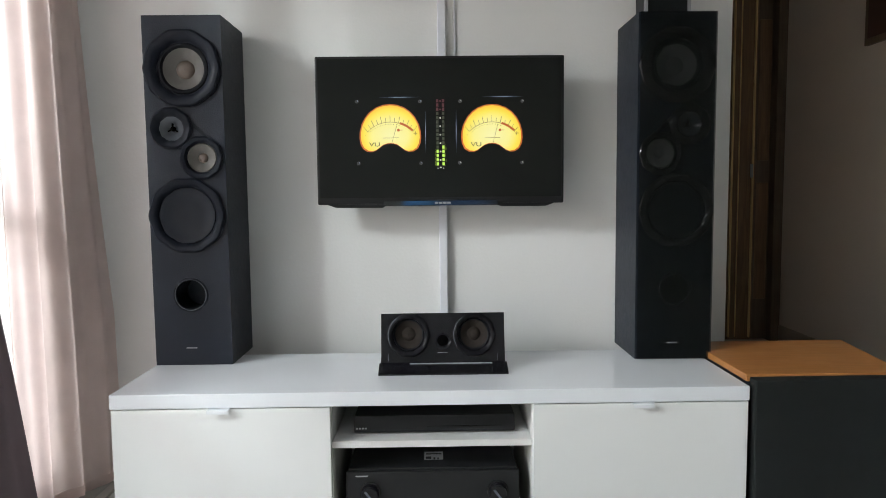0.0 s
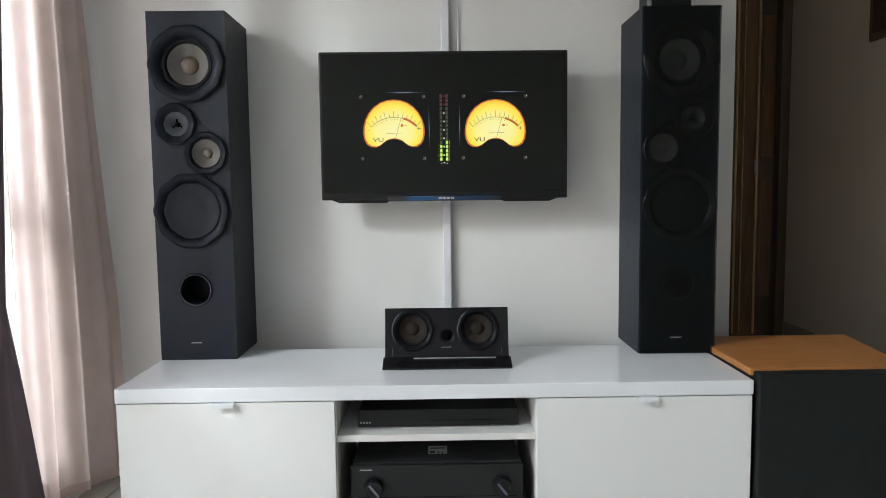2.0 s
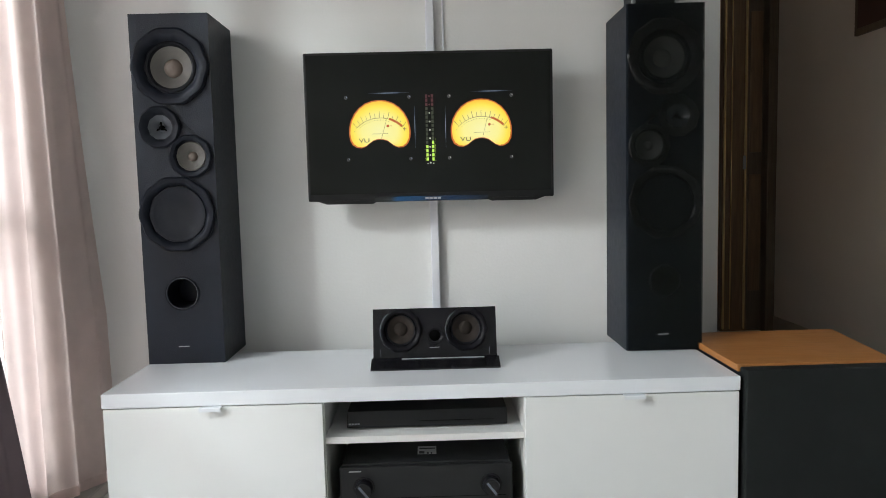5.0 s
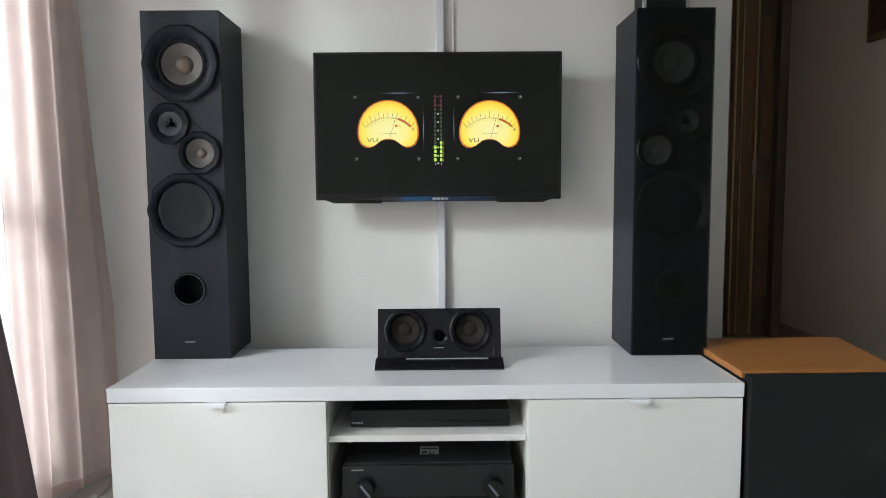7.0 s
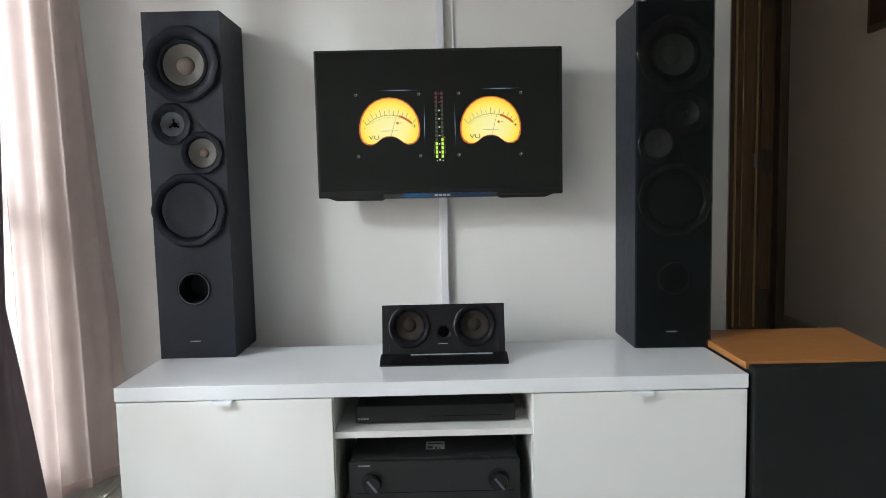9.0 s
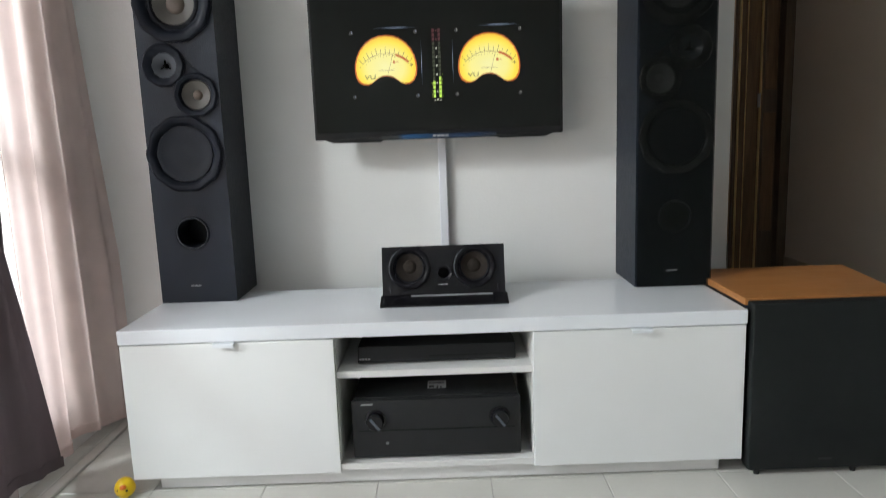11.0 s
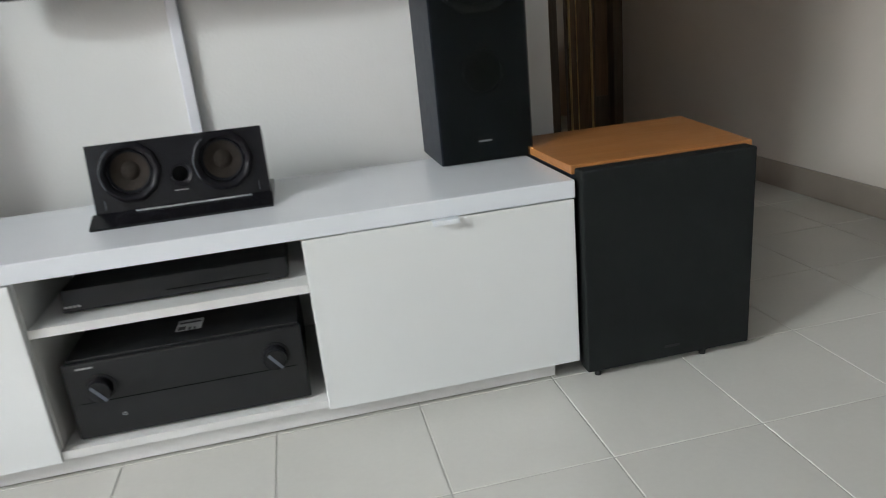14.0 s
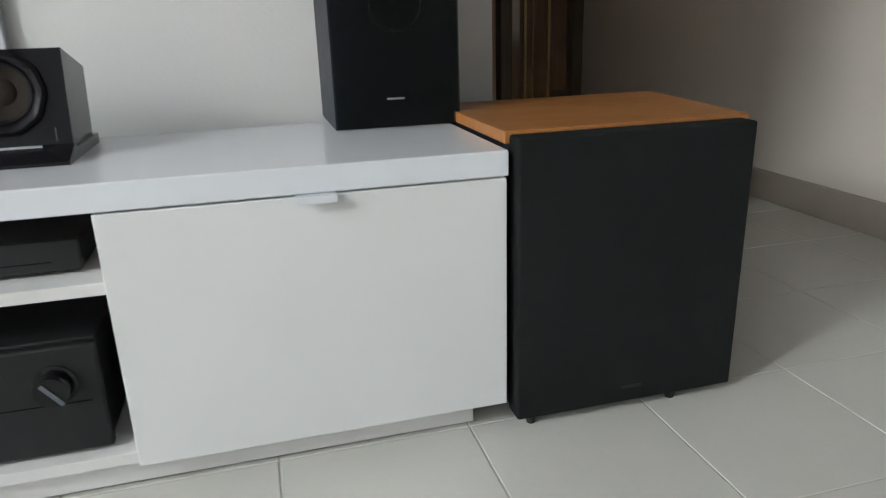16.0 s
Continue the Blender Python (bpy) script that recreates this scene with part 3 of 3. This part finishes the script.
part("cabinet", box(-0.066, 0.066, 0.012, 0.1, 0, 0.19, 0.004), METAL, sat)
b = box(-0.068, -0.058, 0, 0.012, 0, 0.19, 0.002)
box(0.058, 0.068, 0, 0.012, 0, 0.19, 0.002, bm=b)
box(-0.058, 0.058, 0, 0.012, 0, 0.006, 0.001, bm=b)
box(-0.058, 0.058, 0, 0.012, 0.182, 0.19, 0.001, bm=b)
part("frame", b, SILVER_FRAME, sat, "silver frame")
part("grille", box(-0.0575, 0.0575, 0.004, 0.0118, 0.0065, 0.1815), GRILLE, sat)

# centre speaker
cen = thing("centre_speaker", 0.812, 0.196, H, "black twin-cone centre speaker leaning back on a low stand", "loudspeaker")


def leaned(b):
    for v in b.verts:
        v.co.y += (v.co.z - 0.016) * 0.22
    return b


drivers = ((-0.093, 0.094), (0.085, 0.094))
b = open_baffle(-0.168, 0.168, 0.016, 0.151, 0.15, [(x, z, 0.0420) for x, z in drivers] + [(0.0, 0.078, 0.0150)])
for v in b.verts:
    if v.co.y > 0.1:
        v.co.x *= 0.975
        v.co.z = 0.016 + (v.co.z - 0.016) * 0.76
part("cabinet", leaned(b), GLOSS, cen)
b = bmesh.new()
prof = [(-0.052, 0.0), (-0.054, 0.005), (-0.010, 0.022), (-0.0015, 0.022), (-0.0015, 0.0155), (0.15, 0.0155), (0.15, 0.0)]
ends = [[b.verts.new((x, y, z)) for y, z in prof] for x in (-0.172, 0.172)]
for i in range(len(prof)):
    j = (i + 1) % len(prof)
    b.faces.new((ends[0][i], ends[0][j], ends[1][j], ends[1][i]))
b.faces.new(ends[0])
b.faces.new(ends[1][::-1])
stand = part("stand", b, GLOSS, cen, "sloping gloss black stand")
# highlight along the stand's slot, built as a thin silver bar
b = box(-0.09, 0.132, -0.0165, -0.0145, 0.0205, 0.0235)
part("slot_edge", b, SILVER_FRAME, stand, "thin silver bar for the slot's highlight")
for cx, cz in drivers:
    ring = part("woofer", leaned(lathe([(0.057, 0), (0.058, 0.004), (0.053, 0.007), (0.046, 0.0055), (0.0428, 0.001), (0.0415, -0.003)], cx, -0.0003, cz, 56, scalloped)), CENTRE_RING, cen, "satin black woofer ring", True)
    # glint on the ring's left, drawn as a paler arc
    part("rim_trim", leaned(stroke([(cx + 0.0555 * math.cos(a), cz + 0.0555 * math.sin(a)) for a in np.linspace(2.2, 3.7, 14)], 0.0014, -0.0068, 0.0012)), HORN, ring, "thin satin arc for the glint on the rim")
    part("surround", leaned(lathe([(0.0422, -0.002), (0.0405, 0.001), (0.0365, -0.003)], cx, 0, cz)), BLACK_CONE, ring, "", True)
    part("cone", leaned(lathe([(0.0368, -0.0028), (0.033, -0.005), (0.018, -0.012)], cx, 0, cz)), CONE_DIM, ring, "brownish grey cone", True)
    part("dust_cap", leaned(lathe([(0.0182, -0.0118), (0.014, -0.008), (0.007, -0.006), (0.0005, -0.0055)], cx, 0, cz)), CONE_DIM, ring, "", True)
tw = part("tweeter", leaned(lathe([(0.024, 0), (0.024, 0.002), (0.019, 0.0015), (0.0148, -0.003)], 0.0, -0.0002, 0.078, 40)), GLOSS, cen, "", True)
part("tweeter_dome", leaned(lathe([(0.0150, -0.003), (0.008, 0.001), (0.0005, 0.002)], 0.0, 0, 0.078, 32)), HOLE, tw, "", True)
# glints low on the baffle's two sides, drawn as paler strokes
for side in (-1, 1):
    part("trim_line", leaned(stroke([(side * 0.148, 0.026), (side * 0.148, 0.044)], 0.0012, -0.0008, 0.0008)), HORN, cen, "short satin stroke for a glint on the baffle")
word_bar(-0.002, 0.0073, 0.046, 0.028, 0.0028, cen)

# ---- tv ----
tv = thing("tv", 0.8135, 0.402, 0.881, "black wall-mounted flat tv showing two glowing yellow meters", "tv")
TW, TH = 0.3635, 0.43
part("casing", box(-TW, TW, 0.0, 0.028, 0, TH, 0.004), TV_PLASTIC, tv)
part("back_cover", box(-0.27, 0.27, 0.0275, 0.07, 0.03, 0.33, 0.012), TV_PLASTIC, tv)
part("wall_bracket", box(-0.11, 0.11, 0.069, BACK - 0.402 - 0.023, 0.10, 0.25, 0.004), METAL, tv)
screen = part("screen", box(-TW + 0.008, TW - 0.008, -0.0012, 0.0006, 0.02, TH - 0.008), TV_GLASS, tv, "dark lit panel")
b = bmesh.new()
lip = [(-0.34, 0.002), (0.34, 0.002), (0.31, -0.009), (0.178, -0.009), (0.17, -0.005), (-0.165, -0.005), (-0.173, -0.010), (-0.31, -0.009)]
flat(lip, 0.002, 0.03, b)
part("lower_lip", b, TV_PLASTIC, tv)
part("light_strip", box(-0.168, 0.168, -0.004, 0.004, -0.004, 0.010, 0.002), BLUE_STRIP, tv, "dark blue glossy strip with its lit stretch coloured in")
b = bmesh.new()
for k in range(4):
    flat([(-0.0185 + k * 0.0122, 0.0005), (-0.0085 + k * 0.0122, 0.0005), (-0.0085 + k * 0.0122, 0.0062), (-0.0185 + k * 0.0122, 0.0062)], -0.0052, 0.001, b)
part("logo_bar", b, SILVER, tv, "silver maker's mark")


def meter_outline(k):
    half = [(0.0, 0.0835), (0.02, 0.0815), (0.04, 0.0745), (0.058, 0.062), (0.072, 0.046), (0.082, 0.027), (0.0875, 0.006), (0.0885, -0.012),
            (0.086, -0.029), (0.079, -0.043), (0.067, -0.051), (0.053, -0.0525), (0.041, -0.048), (0.031, -0.04), (0.021, -0.033), (0.01, -0.0295), (0.0, -0.0285)]
    pts = half + [(-x, z) for x, z in half[-2:0:-1]]
    return [(x * k, 0.012 + (z - 0.012) * k) for x, z in pts]


def place_pts(pts, cx, cz):
    return [(cx + x, cz + z) for x, z in pts]


def meter(cx, cz, needle):
    """A lit dial drawn on the panel."""
    face = part("meter_face", flat(place_pts(meter_outline(1.02), cx, cz), -0.0020, 0.0008), METER_EDGE, screen, "glowing orange rim")
    part("dial", flat(place_pts(meter_outline(0.972), cx, cz), -0.0026, 0.0006), lit_dial("lit_dial", cx, cz), face, "yellow dial glowing pale in its middle")
    r, zc = 0.094, -0.061
    arc = [(cx + r * math.sin(a), cz + zc + r * math.cos(a)) for a in np.linspace(-0.80, 0.80, 25)]
    b = stroke(arc, 0.0013, -0.0034, 0.0003)
    for i, a in enumerate(np.linspace(-0.78, 0.78, 13)):
        l = 0.019 if i % 2 == 0 else 0.013
        stroke([(cx + r * math.sin(a), cz + zc + r * math.cos(a)), (cx + (r + l) * math.sin(a * 0.98), cz + zc + (r + l) * math.cos(a * 0.98))], 0.0012, -0.0034, 0.0003, b)
    for a in np.linspace(-0.7, 0.3, 12):
        x, z = cx + (r - 0.006) * math.sin(a), cz + zc + (r - 0.006) * math.cos(a)
        stroke([(x - 0.001, z), (x + 0.001, z)], 0.0018, -0.0034, 0.0003, b)
    part("scale", b, METER_INK, face)
    part("print_bar", stroke([(cx - 0.022, cz - 0.013), (cx + 0.024, cz - 0.0125)], 0.0010, -0.0034, 0.0003), METER_INK, face)
    b = stroke([(cx + (r + 0.001) * math.sin(a), cz + zc + (r + 0.001) * math.cos(a)) for a in np.linspace(0.30, 0.76, 10)], 0.0062, -0.0035, 0.0003)
    flat([(cx + 0.024 + 0.004 * math.cos(a), cz + 0.0095 + 0.004 * math.sin(a)) for a in np.linspace(0, 5.71, 11)], -0.0035, 0.0003, b)
    stroke([(cx + 0.030, cz + 0.0095), (cx + 0.037, cz + 0.0095)], 0.0012, -0.0035, 0.0003, b)
    part("red_zone", b, METER_RED, face)
    part("needle", stroke([(cx + 0.012 * math.sin(needle), cz - 0.028), (cx + 0.062 * math.sin(needle), cz + 0.03)], 0.0009, -0.0038, 0.0003), METER_INK, face)
    lettering("VU", 0.0165, cx - 0.046, -0.0037, cz - 0.032, METER_PRINT, face, wide=1.5)
    lettering("+", 0.022, cx + 0.073, -0.0037, cz - 0.001, METER_INK, face)
    lettering("-", 0.013, cx - 0.073, -0.0037, cz - 0.003, METER_INK, face)


meter(-0.1465, 0.207, 0.35)
meter(0.151, 0.205, 0.3)
for sx, sz in ((-0.2425, 0.300), (-0.0585, 0.299), (-0.2405, 0.121), (-0.0575, 0.120), (0.0585, 0.299), (0.2405, 0.298), (0.0565, 0.120), (0.2395, 0.119)):
    b = lathe([(0.005, 0.0), (0.0045, 0.0012), (0.0005, 0.0012)], sx, -0.0012, sz, 14)
    head = part("screw_image", b, SCREW, screen)
    part("glint", flat([(sx + 0.0012, sz - 0.0005), (sx + 0.0036, sz + 0.0004), (sx + 0.003, sz + 0.003), (sx + 0.0008, sz + 0.0034)], -0.0029, 0.0003), LED_WHITE if sx > 0 else PANEL_LINE, head)
def shine(cx, cz, w, h):
    """A streak of light that tapers at both ends, drawn on the panel."""
    for k, y, mat in ((1.0, -0.0012, EDGE_FAINT), (0.55, -0.0016, PANEL_LINE)):
        part("panel_edge", flat([(cx - w * k, cz), (cx - w * k * 0.3, cz - h * k), (cx + w * k * 0.3, cz - h * k), (cx + w * k, cz), (cx + w * k * 0.3, cz + h * k), (cx - w * k * 0.3, cz + h * k)], y, 0.0004), mat, screen)


shine(-0.117, 0.3115, 0.062, 0.0016)
shine(0.181, 0.3110, 0.062, 0.0016)
shine(-0.0435, 0.21, 0.0012, 0.062)
shine(0.0465, 0.21, 0.0012, 0.062)
for k in range(16):
    z = 0.113 + k * 0.0122
    for x, top in ((-0.0085, 4), (0.0085, 5)):
        b = flat([(x - 0.0034, z), (x + 0.0034, z), (x + 0.0034, z + 0.0092), (x - 0.0034, z + 0.0092)], -0.0018, 0.0005)
        part("led_cell", b, LED_GREEN if k < top else (LED_RED if k > 12 else LED_DIM), screen)
    if k % 2 == 1:
        part("led_dot", lathe([(0.0026, 0), (0.0005, 0.0006)], 0.0, -0.0014, z + 0.004, 10), LED_RED if k > 12 else LED_WHITE, screen)
for x, z, r in ((-0.008, 0.105, 0.0018), (0.0, 0.107, 0.0026), (0.009, 0.105, 0.0018)):
    part("led_dot", lathe([(r, 0), (0.0005, 0.0006)], x, -0.0014, z, 10), LED_WHITE, screen)
for x, top in ((-0.0155, 0.160), (0.0155, 0.176)):
    part("led_side_line", stroke([(x, 0.112), (x, top)], 0.0012, -0.0012, 0.0004), LED_GREEN, screen)

# ---- boxes in the bench ----
rec = thing("av_receiver", 0.781, 0.025, 0.0635, "black av receiver with two large knobs in the bench", "receiver")
part("case", box(-0.2125, 0.2125, 0.016, 0.335, 0.008, 0.163, 0.003), METAL, rec)
front = part("front_panel", box(-0.2165, 0.2165, 0.0, 0.0155, 0.005, 0.160, 0.004), BRUSHED, rec)
part("groove", box(-0.20, 0.20, -0.0006, 0.0004, 0.078, 0.0792), HOLE, front)
for kx in (-0.156, 0.162):
    kn = part("knob", lathe([(0.027, 0.0), (0.027, 0.002), (0.0225, 0.003), (0.0215, 0.022), (0.0195, 0.0245), (0.0005, 0.024)], kx, 0.0, 0.108, 48), GLOSS, front, "round gloss black knob", True)
    part("pointer", stroke([(kx - 0.011, 0.120), (kx + 0.012, 0.090)], 0.006, -0.0256, 0.0014), SHINY, kn, "shiny pointer")
part("jack", lathe([(0.0036, 0), (0.0036, 0.0015), (0.0024, 0.0015), (0.0022, -0.001)], -0.128, 0.0, 0.045, 20), SILVER_FRAME, front)
b = bmesh.new()
flat([(-0.193, 0.1480), (-0.163, 0.1480), (-0.161, 0.1512), (-0.191, 0.1512)], -0.0008, 0.0008, b)
part("logo_bar", b, SILVER, front, "small silver maker's mark")
lab = part("paper_label", box(-0.022, 0.027, 0.066, 0.120, 0.1632, 0.1636), STICKER, rec, "grey printed label on the lid")
for x0, x1, y0, y1 in ((-0.018, 0.023, 0.100, 0.108), (-0.018, -0.004, 0.070, 0.086), (0.002, 0.007, 0.066, 0.080), (0.012, 0.016, 0.066, 0.078)):
    part("print_bar", box(x0, x1, y0, y1, 0.1636, 0.1639), PRINT, lab)
for fx in (-0.17, 0.17):
    for fy in (0.04, 0.29):
        part("foot", lathe([(0.0005, 0), (0.018, 0), (0.018, 0.0082)], 0, 0, 0, 20), RUBBER, rec).matrix_basis = pose(fx, fy, 0.0, -90)
bd = thing("disc_player", 0.787, 0.065, 0.3062, "slim black disc player on the upper shelf", "disc player")
b = box(-0.2045, 0.2045, 0.0, 0.2, 0.004, 0.043, 0.003)
for v in b.verts:
    if v.co.y < 0.05 and v.co.z > 0.03:
        v.co.y += 0.012
part("case", b, METAL, bd)
part("tray_line", box(-0.02, 0.17, -0.0008, 0.0005, 0.018, 0.019), HOLE, bd)
b = bmesh.new()
for k in range(4):
    flat([(-0.200 + k * 0.0075, 0.0120), (-0.1945 + k * 0.0075, 0.0120), (-0.1945 + k * 0.0075, 0.0158), (-0.200 + k * 0.0075, 0.0158)], 0.0012, 0.002, b)
part("logo_bar", b, SILVER, bd, "silver maker's mark")
for fx in (-0.17, 0.17):
    for fy in (0.03, 0.17):
        part("foot", box(fx - 0.01, fx + 0.01, fy - 0.01, fy + 0.01, 0, 0.0045), RUBBER, bd)

# ---- subwoofer ----
sub = thing("subwoofer", 1.576, 0.0, 0.0, "black cloth-fronted subwoofer with an orange wood top on the floor", "subwoofer")
part("cabinet", box(-0.004, 0.370, 0.030, 0.405, 0.02, 0.437, 0.003), VINYL, sub)
b = bmesh.new()
quad = [(-0.010, 0.034), (0.392, 0.034), (0.450, 0.410), (-0.010, 0.410)]
lo = [b.verts.new((x, y, 0.4372)) for x, y in quad]
hi = [b.verts.new((x, y, 0.4552)) for x, y in quad]
b.faces.new(hi)
b.faces.new(lo[::-1])
for i in range(4):
    b.faces.new((lo[i], lo[(i + 1) % 4], hi[(i + 1) % 4], hi[i]))
bmesh.ops.bevel(b, geom=b.edges[:], offset=0.0012, segments=1, affect="EDGES")
part("top_board", b, OAK, sub, "orange wood veneered top board")
part("grille", box(-0.006, 0.372, -0.012, 0.029, 0.0155, 0.4515, 0.004, 3), GRILLE, sub, "black cloth front grille")
part("badge", box(0.17, 0.205, -0.0128, -0.0118, 0.04, 0.045), METAL, sub)
part("grille_catch", lathe([(0.0025, 0), (0.0022, 0.0015), (0.0005, 0.0017)], 0.000, -0.0095, 0.447, 12), SILVER_FRAME, sub, "worn pale grille corner")
for fx, fy in ((0.022, 0.004), (0.269, 0.004), (0.03, 0.37), (0.345, 0.37)):
    f = part("foot", lathe([(0.007, 0), (0.008, 0.0205)], 0, 0, 0, 18), RUBBER, sub)
    f.matrix_basis = pose(fx, fy, 0.0, -90)

# ---- toy on the floor ----
b = bmesh.new()
bmesh.ops.create_uvsphere(b, u_segments=30, v_segments=20, radius=0.0255)
for v in b.verts:
    v.co.z = max(v.co.z, -0.0235) * (1.06 if v.co.z > 0 else 1.0) + 0.0235
    v.co.x *= 0.96 if v.co.z > 0.03 else 1.0
n1 = len(b.faces)
bmesh.ops.create_uvsphere(b, u_segments=14, v_segments=10, radius=0.0075, matrix=pose(0.006, -0.0225, 0.035, 20) @ Matrix.Diagonal((1.15, 0.9, 0.75, 1)))
n2 = len(b.faces)
for ex, ez in ((0.014, 0.0255), (-0.008, 0.027)):
    bmesh.ops.create_uvsphere(b, u_segments=10, v_segments=8, radius=0.003, matrix=Matrix.Translation((ex, -0.0215, ez)))
b.faces.ensure_lookup_table()
for i, f in enumerate(b.faces):
    f.material_index = 0 if i < n1 else (1 if i < n2 else 2)
toy = link_mesh("toy_chick", b, [YELLOW, ORANGE, EYE_BLACK], True)
toy.location = (-0.022, 0.0, 0.0)
tagged(toy, "small yellow rubber toy chick on the floor tiles", "toy")

# ---- floor tiles ----
PITCH, X0, Y0 = 0.2925, 0.332, 0.02
floor = structure("floor", box(LEFT - 0.3, 5.34, -3.74, 3.6, -0.1, -0.0014), GROUT, "pale beige glazed floor tiles with thin grout", "floor")
tile_bm = box(0.0012, PITCH - 0.0012, 0.0012, PITCH - 0.0012, -0.008, 0.0, 0.0012, 1)
tile_me = bpy.data.meshes.new("tile")
tile_bm.to_mesh(tile_me)
tile_bm.free()
tile_me.materials.append(TILE)
rest = bmesh.new()
for i in range(-4, 17):
    for j in range(-13, 12):
        x, y = X0 + i * PITCH, Y0 + j * PITCH
        if -3 <= i <= 9 and -6 <= j <= 8:
            t = new("tile", tile_me)
            t.location = (x, y, 0)
            t.parent = floor
        else:
            box(x + 0.0012, x + PITCH - 0.0012, y + 0.0012, y + PITCH - 0.0012, -0.008, 0.0, bm=rest)
tagged(part("tile_rest", rest, TILE, floor), kind="stuff")
